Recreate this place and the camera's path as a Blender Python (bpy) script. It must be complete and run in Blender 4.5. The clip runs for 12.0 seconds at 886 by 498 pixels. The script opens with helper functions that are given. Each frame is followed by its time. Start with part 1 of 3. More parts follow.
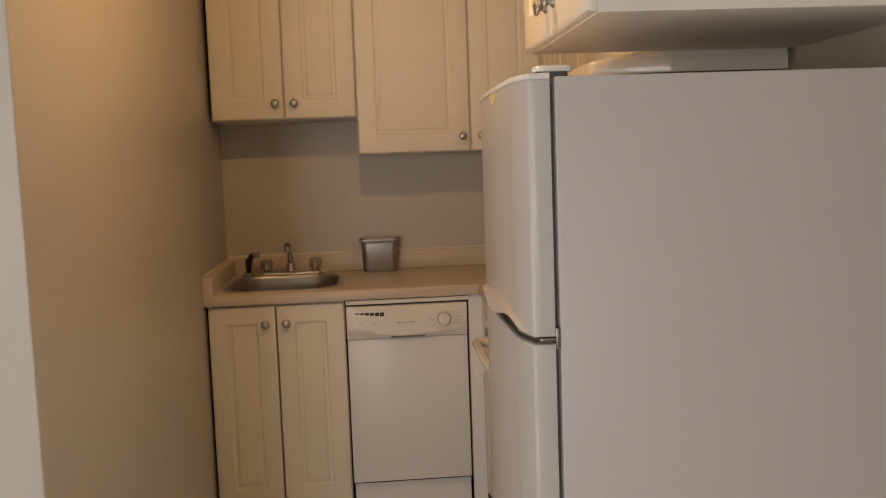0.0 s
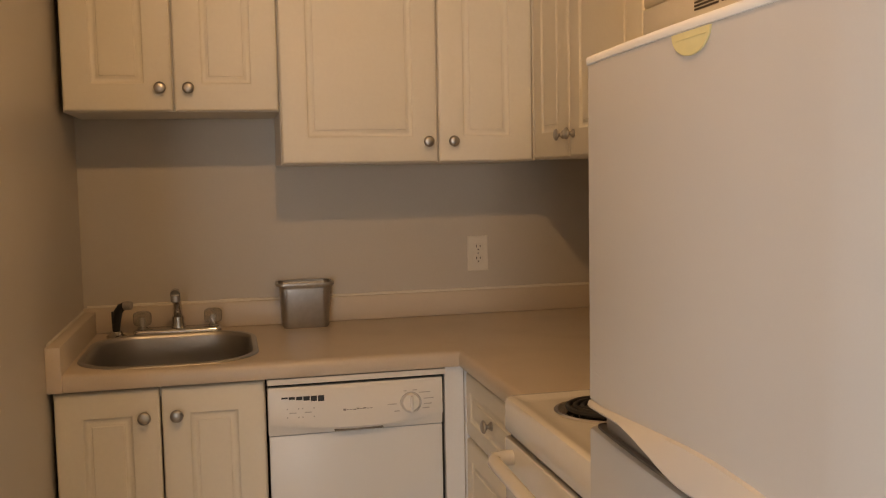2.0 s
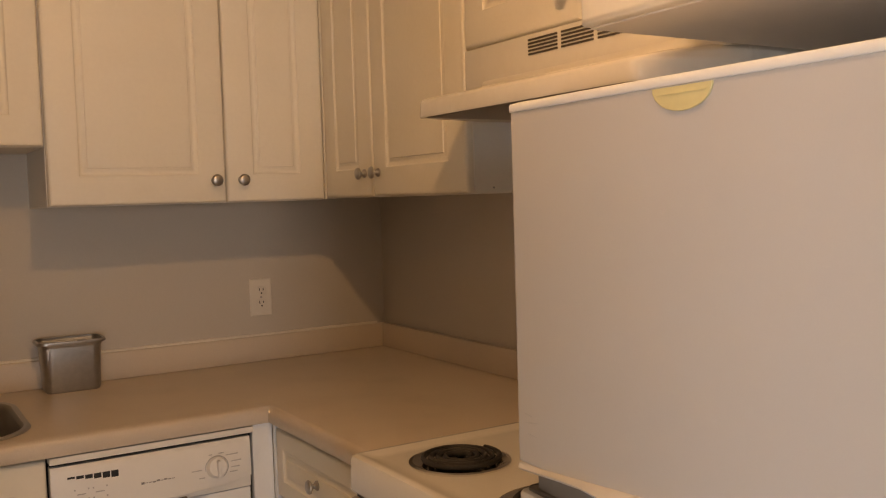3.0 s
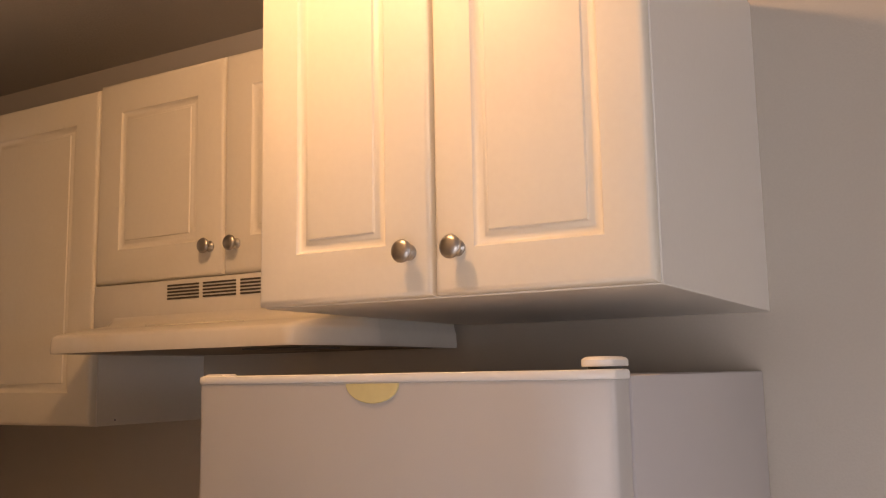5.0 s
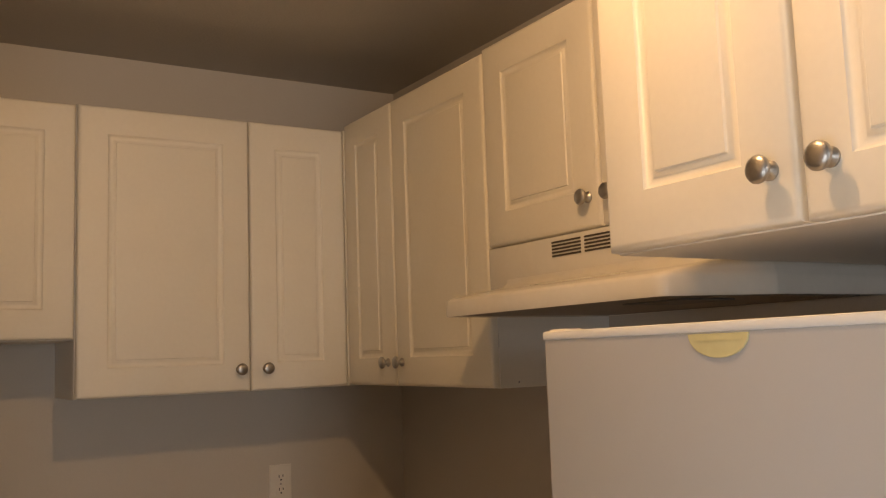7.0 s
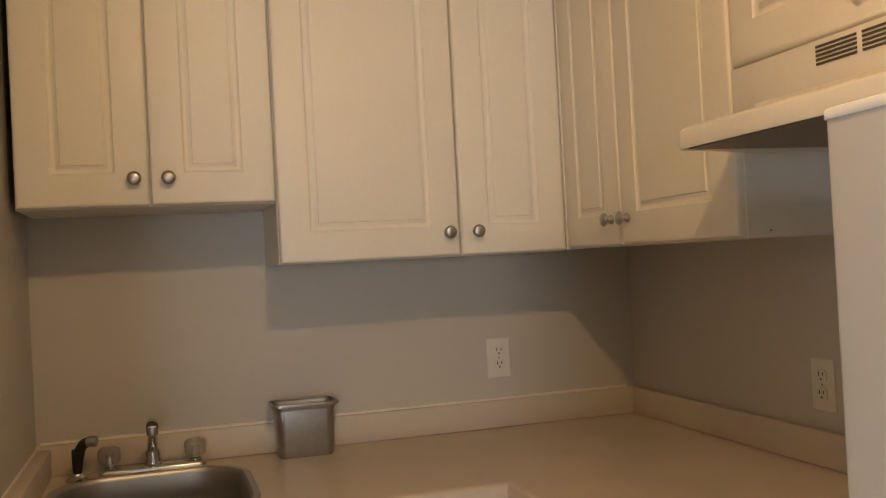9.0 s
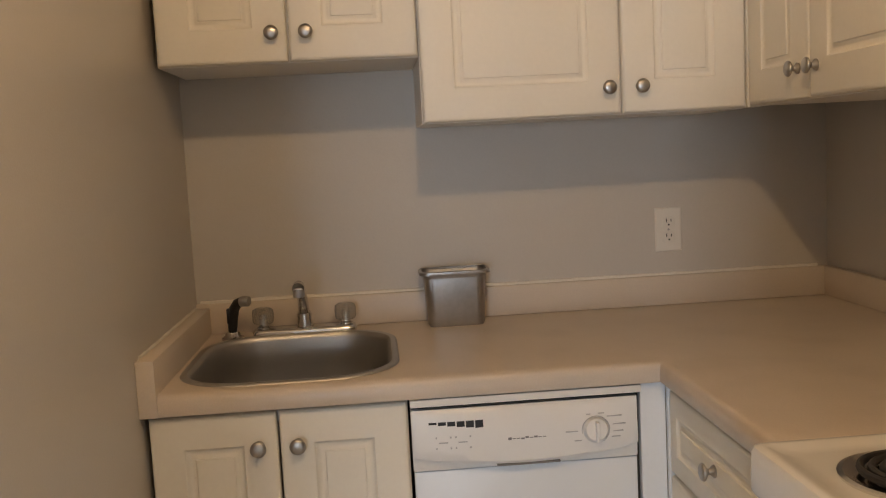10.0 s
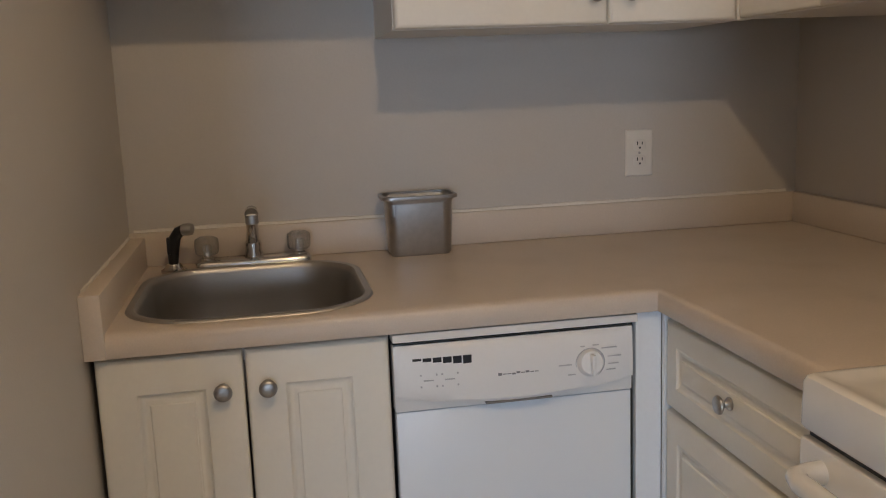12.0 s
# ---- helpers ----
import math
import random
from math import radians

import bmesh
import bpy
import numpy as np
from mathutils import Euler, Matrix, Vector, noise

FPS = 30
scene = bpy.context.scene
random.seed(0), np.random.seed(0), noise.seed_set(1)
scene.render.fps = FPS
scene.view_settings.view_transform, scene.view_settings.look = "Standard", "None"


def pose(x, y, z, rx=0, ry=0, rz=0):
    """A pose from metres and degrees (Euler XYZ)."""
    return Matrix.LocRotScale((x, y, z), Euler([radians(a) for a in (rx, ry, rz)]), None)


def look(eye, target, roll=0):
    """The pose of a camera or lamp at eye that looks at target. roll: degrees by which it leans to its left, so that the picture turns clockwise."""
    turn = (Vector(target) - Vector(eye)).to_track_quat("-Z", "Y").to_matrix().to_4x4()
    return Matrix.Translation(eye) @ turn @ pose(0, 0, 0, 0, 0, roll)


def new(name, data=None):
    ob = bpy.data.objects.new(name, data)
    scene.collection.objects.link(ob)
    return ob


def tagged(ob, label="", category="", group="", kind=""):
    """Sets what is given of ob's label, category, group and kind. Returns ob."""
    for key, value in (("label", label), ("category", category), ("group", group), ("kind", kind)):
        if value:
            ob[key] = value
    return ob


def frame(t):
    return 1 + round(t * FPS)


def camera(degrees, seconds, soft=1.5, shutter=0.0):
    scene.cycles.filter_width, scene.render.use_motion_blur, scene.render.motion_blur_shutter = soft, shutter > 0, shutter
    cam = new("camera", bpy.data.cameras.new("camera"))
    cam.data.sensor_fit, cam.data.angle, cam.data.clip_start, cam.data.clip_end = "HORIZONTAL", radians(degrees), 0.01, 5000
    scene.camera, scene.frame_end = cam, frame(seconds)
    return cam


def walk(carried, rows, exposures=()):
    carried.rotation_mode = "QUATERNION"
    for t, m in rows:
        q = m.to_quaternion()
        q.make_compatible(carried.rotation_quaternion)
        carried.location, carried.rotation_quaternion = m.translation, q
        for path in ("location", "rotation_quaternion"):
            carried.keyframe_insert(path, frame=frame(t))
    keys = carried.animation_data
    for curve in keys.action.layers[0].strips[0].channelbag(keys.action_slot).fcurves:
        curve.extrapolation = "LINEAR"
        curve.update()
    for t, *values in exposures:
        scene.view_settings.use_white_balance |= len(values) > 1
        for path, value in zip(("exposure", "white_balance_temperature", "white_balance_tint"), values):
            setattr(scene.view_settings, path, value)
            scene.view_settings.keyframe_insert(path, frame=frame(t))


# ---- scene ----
cam = camera(51.6, 12.0, soft=1.1)
PATH = [
    (0, (-0.048, -0.066, 1.356), (0.117, 1.918, 1.167), -2.05),
    (0.5, (-0.12, 0.254, 1.348), (0.008, 2.241, 1.156), -1.5),
    (1, (-0.2, 0.505, 1.353), (0.11, 2.465, 1.102), -0.95),
    (1.3, (-0.206, 0.685, 1.352), (0.126, 2.639, 1.09), -1.2),
    (1.5, (-0.186, 0.808, 1.35), (0.141, 2.767, 1.117), -1.4),
    (1.8, (-0.197, 0.935, 1.354), (0.137, 2.896, 1.144), -1.7),
    (2, (-0.215, 0.998, 1.357), (0.239, 2.939, 1.198), -1.1),
    (2.5, (-0.342, 1.144, 1.375), (0.475, 2.966, 1.253), -1.4),
    (2.7, (-0.38, 1.173, 1.382), (0.53, 2.951, 1.264), -1.6),
    (4.3, (-0.637, 1.214, 1.461), (1.01, 2.348, 1.494), -1.2),
    (4.5, (-0.667, 1.203, 1.476), (1.029, 2.258, 1.568), -0.9),
    (5, (-0.693, 1.183, 1.501), (1.027, 2.167, 1.77), -1.0),
    (5.3, (-0.697, 1.162, 1.507), (1.017, 2.147, 1.813), -1.8),
    (5.5, (-0.683, 1.167, 1.502), (1.016, 2.171, 1.826), -1.6),
    (6, (-0.618, 1.182, 1.493), (0.952, 2.393, 1.757), -1.6),
    (6.5, (-0.512, 1.187, 1.488), (0.815, 2.666, 1.724), -2.1),
    (7, (-0.464, 1.186, 1.481), (0.572, 2.882, 1.706), -2.0),
    (7.2, (-0.457, 1.186, 1.478), (0.498, 2.929, 1.698), -2.0),
    (8.8, (-0.354, 1.376, 1.401), (0.267, 3.277, 1.45), -2.5),
    (9, (-0.334, 1.425, 1.386), (0.258, 3.336, 1.412), -3.0),
    (9.5, (-0.255, 1.494, 1.359), (0.151, 3.449, 1.24), -3.7),
    (9.8, (-0.197, 1.538, 1.354), (0.021, 3.517, 1.159), -3.0),
    (10, (-0.179, 1.554, 1.333), (-0.038, 3.538, 1.123), -3.0),
    (10.5, (-0.21, 1.644, 1.335), (-0.036, 3.621, 1.087), -2.1),
    (11, (-0.275, 1.722, 1.322), (0.073, 3.672, 1.045), -2.0),
    (11.5, (-0.311, 1.748, 1.308), (0.037, 3.693, 0.999), -2.2),
    (12, (-0.33, 1.744, 1.288), (0.035, 3.678, 0.934), -2.2),
]
EXPOSURES = [(0.0, -0.05, 10300, 24), (2.0, 0.18, 10700, 25), (2.7, 0.2, 10700, 27), (4.5, 0.05, 10000, 34), (5.5, -0.46, 9800, 35), (6.0, -0.44, 9600, 33), (6.5, -0.22, 9500, 26), (7.2, -0.10, 9300, 22), (9.5, 0.50, 7900, 16), (10.5, 0.55, 7200, 17), (11.5, 0.47, 6800, 16), (12.0, 0.43, 6300, 14)]
walk(cam, [(t, look(eye, target, roll)) for t, eye, target, roll in PATH], EXPOSURES)

# ---- plan, in metres ----
LEFT, BACK, RIGHT, CEIL = -0.645, 3.893, 1.01, 2.372      # faces of the kitchen's walls and ceiling
STUB = 1.594                                              # where the left wall ends and the living room opens
ROOM_L, ROOM_F = -3.2, -7.0                               # the living room behind
TOP, FRONT, INNER = 0.905, 3.275, 0.355                   # worktop height, its two front edges
LAMP = (-0.045, 1.95, 2.33)

# ---- world, lamp, window light ----
world = bpy.data.worlds.new("world")
scene.world = world
world.use_nodes = True
wn = world.node_tree.nodes
sky = wn.new("ShaderNodeTexSky")
sky.sky_type, sky.sun_disc, sky.sun_elevation, sky.sun_rotation = "NISHITA", False, radians(35), radians(90)
world.node_tree.links.new(sky.outputs[0], wn["Background"].inputs[0])
wn["Background"].inputs[1].default_value = 0.08

bulb = new("ceiling_lamp_light", bpy.data.lights.new("ceiling_lamp_light", "POINT"))
bulb.data.energy, bulb.data.color, bulb.data.shadow_soft_size = 16.7, (1.0, 0.71, 0.40), 0.03
bulb.location = LAMP

WX0, WX1, WZ0, WZ1 = -3.1, -1.45, 0.25, 2.10            # south window of the living room
W2A, W2B, W2Z0, W2Z1 = -1.1, 1.35, 0.06, 1.35            # west window of the living room
for x, y, z, ax, ay, w, h, watts in (((WX0 + WX1) / 2, ROOM_F - 0.05, (WZ0 + WZ1) / 2, 0, 3, WX1 - WX0, WZ1 - WZ0, 160.0), (ROOM_L - 0.05, (W2A + W2B) / 2, (W2Z0 + W2Z1) / 2, 3, 0, W2B - W2A, W2Z1 - W2Z0, 66.0)):
    day = new("window_daylight", bpy.data.lights.new("window_daylight", "AREA"))
    day.data.shape, day.data.size, day.data.size_y = "RECTANGLE", w, h
    day.data.energy, day.data.color = watts, (0.59, 0.775, 1.0)
    day.matrix_world = look((x, y, z), (x + ax, y + ay, z))


# ---- materials ----
def mat(name, color, rough=0.5, metal=0.0, grain=60.0, vary=0.06, bump=0.05, coarse=3.0, stretch=(1, 1, 1), spread=0.1, transmission=0.0, ior=1.5, dirt=None, dirt_amount=0.0, coat=0.0):
    """A surface with grain and a broad mottling in colour, roughness and relief."""
    m = bpy.data.materials.new(name)
    m.use_nodes = True
    nt = m.node_tree
    n, l = nt.nodes, nt.links
    b = n["Principled BSDF"]
    tc, mp = n.new("ShaderNodeTexCoord"), n.new("ShaderNodeMapping")
    mp.inputs["Scale"].default_value = stretch
    l.new(tc.outputs["Object"], mp.inputs["Vector"])
    fine, broad = n.new("ShaderNodeTexNoise"), n.new("ShaderNodeTexNoise")
    for node, sc in ((fine, grain), (broad, coarse)):
        node.inputs["Scale"].default_value, node.inputs["Detail"].default_value = sc, 5.0
        l.new(mp.outputs[0], node.inputs["Vector"])
    add = n.new("ShaderNodeMath")
    add.operation = "ADD"
    l.new(fine.outputs[0], add.inputs[0]), l.new(broad.outputs[0], add.inputs[1])
    ramp = n.new("ShaderNodeMapRange")
    ramp.inputs["From Min"].default_value, ramp.inputs["From Max"].default_value = 0.6, 1.4
    ramp.inputs["To Min"].default_value, ramp.inputs["To Max"].default_value = 1 - vary, 1 + vary
    l.new(add.outputs[0], ramp.inputs["Value"])
    mul = n.new("ShaderNodeVectorMath")
    mul.operation = "SCALE"
    mul.inputs[0].default_value = color[:3]
    l.new(ramp.outputs[0], mul.inputs["Scale"])
    out = mul.outputs[0]
    if dirt:
        patch, pr, mix = n.new("ShaderNodeTexNoise"), n.new("ShaderNodeMapRange"), n.new("ShaderNodeMix")
        patch.inputs["Scale"].default_value, patch.inputs["Detail"].default_value = 7.0, 8.0
        pr.inputs["From Min"].default_value, pr.inputs["From Max"].default_value = 0.52, 0.75
        pr.inputs["To Max"].default_value = dirt_amount
        l.new(tc.outputs["Object"], patch.inputs["Vector"]), l.new(patch.outputs[0], pr.inputs["Value"])
        mix.data_type = "RGBA"
        l.new(pr.outputs[0], mix.inputs[0]), l.new(out, mix.inputs[6])
        mix.inputs[7].default_value = (*dirt, 1)
        out = mix.outputs[2]
    l.new(out, b.inputs["Base Color"])
    rr = n.new("ShaderNodeMapRange")
    rr.inputs["From Min"].default_value, rr.inputs["From Max"].default_value = 0.3, 0.7
    rr.inputs["To Min"].default_value, rr.inputs["To Max"].default_value = max(0.02, rough * (1 - spread)), min(1, rough * (1 + spread))
    l.new(broad.outputs[0], rr.inputs["Value"]), l.new(rr.outputs[0], b.inputs["Roughness"])
    if bump:
        bp = n.new("ShaderNodeBump")
        bp.inputs["Strength"].default_value, bp.inputs["Distance"].default_value = bump, 0.004
        l.new(fine.outputs[0], bp.inputs["Height"]), l.new(bp.outputs[0], b.inputs["Normal"])
    b.inputs["Metallic"].default_value, b.inputs["Transmission Weight"].default_value, b.inputs["IOR"].default_value = metal, transmission, ior
    b.inputs["Coat Weight"].default_value = coat
    return m


PAINT = mat("greige wall paint", (0.552, 0.514, 0.464), 0.36, grain=220, vary=0.03, bump=0.10, coarse=1.3)
CEILING = mat("ceiling paint", (0.50, 0.47, 0.43), 0.8, grain=160, vary=0.05, bump=0.35, coarse=2)
# floor is out of view; its pale colour is chosen to bounce fill light
FLOORING = mat("vinyl flooring", (0.72, 0.66, 0.58), 0.4, grain=40, vary=0.15, bump=0.05, stretch=(1, 8, 1))
FOIL = mat("cream white door foil", (0.80, 0.762, 0.675), 0.45, grain=90, vary=0.025, bump=0.03, coarse=2, dirt=(0.62, 0.55, 0.44), dirt_amount=0.10)
CARCASS = mat("white melamine", (0.80, 0.78, 0.74), 0.42, grain=120, vary=0.02, bump=0.03)
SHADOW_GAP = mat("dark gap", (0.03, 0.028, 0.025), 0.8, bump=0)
FILTER = mat("greasy aluminium filter", (0.22, 0.19, 0.16), 0.55, grain=180, vary=0.2, bump=0.2)
NICKEL = mat("brushed nickel", (0.43, 0.415, 0.40), 0.34, 1.0, grain=300, vary=0.08, bump=0.04)
CHROME = mat("chrome", (0.66, 0.65, 0.64), 0.14, 1.0, grain=200, vary=0.04, bump=0.01)
STEEL = mat("brushed stainless steel", (0.47, 0.46, 0.45), 0.40, 1.0, grain=90, vary=0.08, bump=0, stretch=(1, 12, 12), spread=0.08)
brush = STEEL.node_tree.nodes.new("ShaderNodeTangent")
brush.direction_type, brush.axis = "RADIAL", "Z"
STEEL.node_tree.links.new(brush.outputs[0], STEEL.node_tree.nodes["Principled BSDF"].inputs["Tangent"])
STEEL.node_tree.nodes["Principled BSDF"].inputs["Anisotropic"].default_value = 0.45
STEEL.node_tree.nodes["Principled BSDF"].inputs["Anisotropic Rotation"].default_value = 0.0
PAN_STEEL = mat("dull stainless steel", (0.43, 0.425, 0.42), 0.42, 1.0, grain=70, vary=0.12, bump=0.05, spread=0.2)
LAMINATE = mat("beige laminate", (0.61, 0.525, 0.44), 0.34, grain=320, vary=0.07, bump=0.03, coarse=5, dirt=(0.44, 0.36, 0.28), dirt_amount=0.25)
LAMINATE_EDGE = mat("pale laminate edge", (0.63, 0.545, 0.455), 0.4, grain=260, vary=0.05, bump=0.03)
FRIDGE_SKIN = mat("white fridge enamel", (0.525, 0.52, 0.52), 0.52, grain=420, vary=0.015, bump=0.02, coarse=2, coat=0.45, dirt=(0.52, 0.50, 0.47), dirt_amount=0.12, ior=1.6)
FRIDGE_SKIN.node_tree.nodes["Principled BSDF"].inputs["Coat Roughness"].default_value = 0.16
FRIDGE_SKIN.node_tree.nodes["Principled BSDF"].inputs["Specular IOR Level"].default_value = 0.85
FRIDGE_SIDE = mat("pebbled fridge side", (0.57, 0.553, 0.57), 0.40, grain=350, vary=0.02, bump=0.07, coarse=2)
HINGE_STEEL = mat("dark plated hinge steel", (0.30, 0.29, 0.28), 0.32, 1.0, grain=150, vary=0.1, bump=0.03)
VENT = mat("brown vent shadow", (0.07, 0.055, 0.04), 0.7, grain=100)
GASKET = mat("grey gasket", (0.13, 0.125, 0.12), 0.6, grain=100)
RECESS = mat("grey plastic", (0.22, 0.20, 0.185), 0.5, grain=100)
ENAMEL = mat("white stove enamel", (0.80, 0.785, 0.75), 0.14, grain=60, vary=0.02, bump=0.01, coat=0.4)
IVORY = mat("ivory outlet plastic", (0.71, 0.675, 0.61), 0.36, grain=160, vary=0.015, bump=0.02)
HOOD = mat("cream white hood enamel", (0.74, 0.71, 0.65), 0.24, grain=60, vary=0.03, bump=0.01, coat=0.2, dirt=(0.55, 0.46, 0.33), dirt_amount=0.15)
PLASTIC = mat("white plastic", (0.80, 0.80, 0.79), 0.32, grain=160, vary=0.015, bump=0.02)
# white enamel; the blue in its colour stands for window daylight
DW_SKIN = mat("white dishwasher enamel, daylight tint", (0.78, 0.825, 0.87), 0.34, grain=260, vary=0.008, bump=0.012, spread=0.03)
# white filler strip, brightened and blued in colour for the daylight it faces
FILLER = mat("white filler paint, daylight tint", (0.79, 0.835, 0.88), 0.42, grain=120, vary=0.02, bump=0.03)
BLACK = mat("black plastic", (0.015, 0.015, 0.016), 0.35, grain=100, vary=0.2)
COIL = mat("burner coil", (0.022, 0.02, 0.019), 0.55, grain=150, vary=0.3, bump=0.1)
OVEN_GLASS = mat("dark oven glass", (0.02, 0.02, 0.022), 0.06, grain=20, vary=0.2, bump=0)
STICKER = mat("yellow paper sticker", (0.68, 0.61, 0.33), 0.6, grain=80, vary=0.05)
FAINT_INK = mat("faint grey ink", (0.48, 0.48, 0.49), 0.6, grain=80)
INK = mat("grey ink", (0.22, 0.22, 0.23), 0.6, grain=80)
ACRYLIC = mat("clear acrylic", (0.80, 0.76, 0.70), 0.14, grain=60, vary=0.02, bump=0, transmission=0.75, ior=1.47)
CAULK = mat("white caulk", (0.74, 0.70, 0.63), 0.5, grain=150, vary=0.08, bump=0.2)
TRIM = mat("white trim paint", (0.80, 0.78, 0.75), 0.4, grain=90, vary=0.03, bump=0.05)


# ---- mesh helpers ----
def part(name, bm, material, parent=None, label="", smooth=True):
    bmesh.ops.recalc_face_normals(bm, faces=bm.faces)
    me = bpy.data.meshes.new(name)
    bm.to_mesh(me)
    bm.free()
    me.materials.append(material)
    if smooth:
        me.polygons.foreach_set("use_smooth", [True] * len(me.polygons))
        me.set_sharp_from_angle(angle=radians(38))
    ob = new(name, me)
    ob.parent = parent
    return tagged(ob, label)


def thing(name, m, label, category, group=""):
    ob = new(name)
    ob.empty_display_size = 0.05
    ob.matrix_world = m
    return tagged(ob, label, category, group)


def box(x0, x1, y0, y1, z0, z1, bevel=0.0, seg=2, bm=None):
    bm = bm or bmesh.new()
    v = [bm.verts.new((x, y, z)) for x in (x0, x1) for y in (y0, y1) for z in (z0, z1)]
    f = [bm.faces.new([v[i] for i in q]) for q in ((0, 1, 3, 2), (4, 6, 7, 5), (0, 4, 5, 1), (2, 3, 7, 6), (0, 2, 6, 4), (1, 5, 7, 3))]
    if bevel:
        edges = list({e for q in f for e in q.edges})
        bmesh.ops.bevel(bm, geom=edges, offset=bevel, segments=seg, affect="EDGES", profile=0.5)
    return bm


def loft(loops, cap0=True, cap1=True, closed=True, bm=None):
    """Skin a row of point loops of equal length."""
    bm = bm or bmesh.new()
    rings = [[bm.verts.new(p) for p in loop] for loop in loops]
    for a, b in zip(rings, rings[1:]):
        k = len(a)
        for i in range(k if closed else k - 1):
            j = (i + 1) % k
            bm.faces.new((a[i], a[j], b[j], b[i]))
    if cap0:
        bm.faces.new(rings[0][::-1])
    if cap1:
        bm.faces.new(rings[-1])
    return bm


def lathe(profile, seg=28, m=None, bm=None):
    """Turn (radius, height) pairs round z."""
    m = m or Matrix()
    loops = [[m @ Vector((r * math.cos(a), r * math.sin(a), z)) for a in (2 * math.pi * i / seg for i in range(seg))] for r, z in profile]
    return loft(loops, bm=bm)


def tube(points, radius, seg=14, bm=None):
    """A round bar along points; radius a number or one for each point."""
    pts = [Vector(p) for p in points]
    radii = radius if isinstance(radius, (list, tuple)) else [radius] * len(pts)
    side = None
    loops = []
    for i, p in enumerate(pts):
        t = (pts[min(i + 1, len(pts) - 1)] - pts[max(i - 1, 0)]).normalized()
        side = (side - t * side.dot(t)).normalized() if side else t.orthogonal().normalized()
        up = t.cross(side)
        loops.append([p + radii[i] * (math.cos(a) * side + math.sin(a) * up) for a in (2 * math.pi * k / seg for k in range(seg))])
    return loft(loops, bm=bm)


def rounded(x0, x1, y0, y1, r, z, n=8):
    """A rounded rectangle as a loop of points."""
    out = []
    for cx, cy, a0 in ((x1 - r, y1 - r, 0), (x0 + r, y1 - r, 90), (x0 + r, y0 + r, 180), (x1 - r, y0 + r, 270)):
        for i in range(n + 1):
            a = radians(a0 + 90 * i / n)
            out.append((cx + r * math.cos(a), cy + r * math.sin(a), z))
    return out


def framed(x0, x1, z0, z1, thick, rings):
    """A door slab facing -y with its back at y = thick; rings of (inset, depth below the face) shape the routed front."""
    loops = []
    for inset, depth in ((0.0, thick), (0.0, 0.0095), (0.0012, 0.0052), (0.0042, 0.0017), (0.0095, 0.0), *rings):
        loops.append([(x0 + inset, depth, z0 + inset), (x1 - inset, depth, z0 + inset), (x1 - inset, depth, z1 - inset), (x0 + inset, depth, z1 - inset)])
    return loft(loops)


def routed(stile, deep=0.0062):
    s = stile
    return ((s, 0.0), (s + 0.0015, deep * 0.25), (s + 0.004, deep * 0.75), (s + 0.007, deep), (s + 0.0125, deep), (s + 0.0135, deep * 0.92), (s + 0.0165, deep * 0.50), (s + 0.0195, deep * 0.46), (s + 0.0215, deep * 0.08), (s + 0.024, 0.0))


def facing_left(x, y, z):
    """A thing that looks towards -x: its own x runs to -y."""
    return pose(x, y, z, 0, 0, -90)


KNOB = ((0.0005, 0.0), (0.0112, 0.0), (0.0112, -0.0025), (0.0095, -0.0045), (0.0062, -0.0075), (0.0052, -0.0110), (0.0070, -0.0140), (0.0125, -0.0165), (0.0155, -0.0190), (0.0158, -0.0210), (0.0142, -0.0238), (0.0100, -0.0258), (0.005, -0.0267), (0.0005, -0.0270))


def knob(x, z, parent):
    turn = pose(x, 0, z) @ pose(0, 0, 0, -90)
    bm = lathe([(r, h) for r, h in KNOB], 24, Matrix())
    # the turned shape points along -z; lay it along -y
    bmesh.ops.transform(bm, matrix=turn, verts=bm.verts)
    return part("knob", bm, NICKEL, parent, "brushed nickel mushroom knob")


def cabinet(name, m, width, height, depth, doors, label, category, group, stile=0.072, z0=0.0, body_bottom=0.0, gap=0.0015, hollow=False):
    """Doors (left, right, bottom, top, knob x, knob z) on a carcass; the door faces lie at y = 0."""
    top = thing(name, m, label, category, group)
    if hollow:
        bm = bmesh.new()
        for q in ((0.0, 0.016, 0.0205, depth, body_bottom, height), (width - 0.016, width, 0.0205, depth, body_bottom, height), (0.016, width - 0.016, 0.0205, depth, body_bottom, body_bottom + 0.016), (0.016, width - 0.016, depth - 0.006, depth, body_bottom + 0.016, height), (0.016, width - 0.016, 0.0205, 0.027, height - 0.03, height)):
            box(*q, bm=bm)
    else:
        bm = box(0.0, width, 0.0205, depth, body_bottom, height, 0.001, 1)
    part("body", bm, CARCASS, top)
    for x0, x1, b, t, kx, kz, *own in doors:
        d = part("drawer_front" if t - b < 0.25 else "door", framed(x0 + gap, x1 - gap, b + gap, t - gap, 0.0195, routed(min(own[0] if own else stile, (t - b) * 0.26, (x1 - x0) * 0.26))), FOIL, top)
        if kx is not None:
            knob(kx, kz, d)
    return top


# ---- structure ----
def structure(name, bm, material, label):
    return tagged(part(name, bm, material, None, label, smooth=False), kind="structure", category=name.split("_")[0])


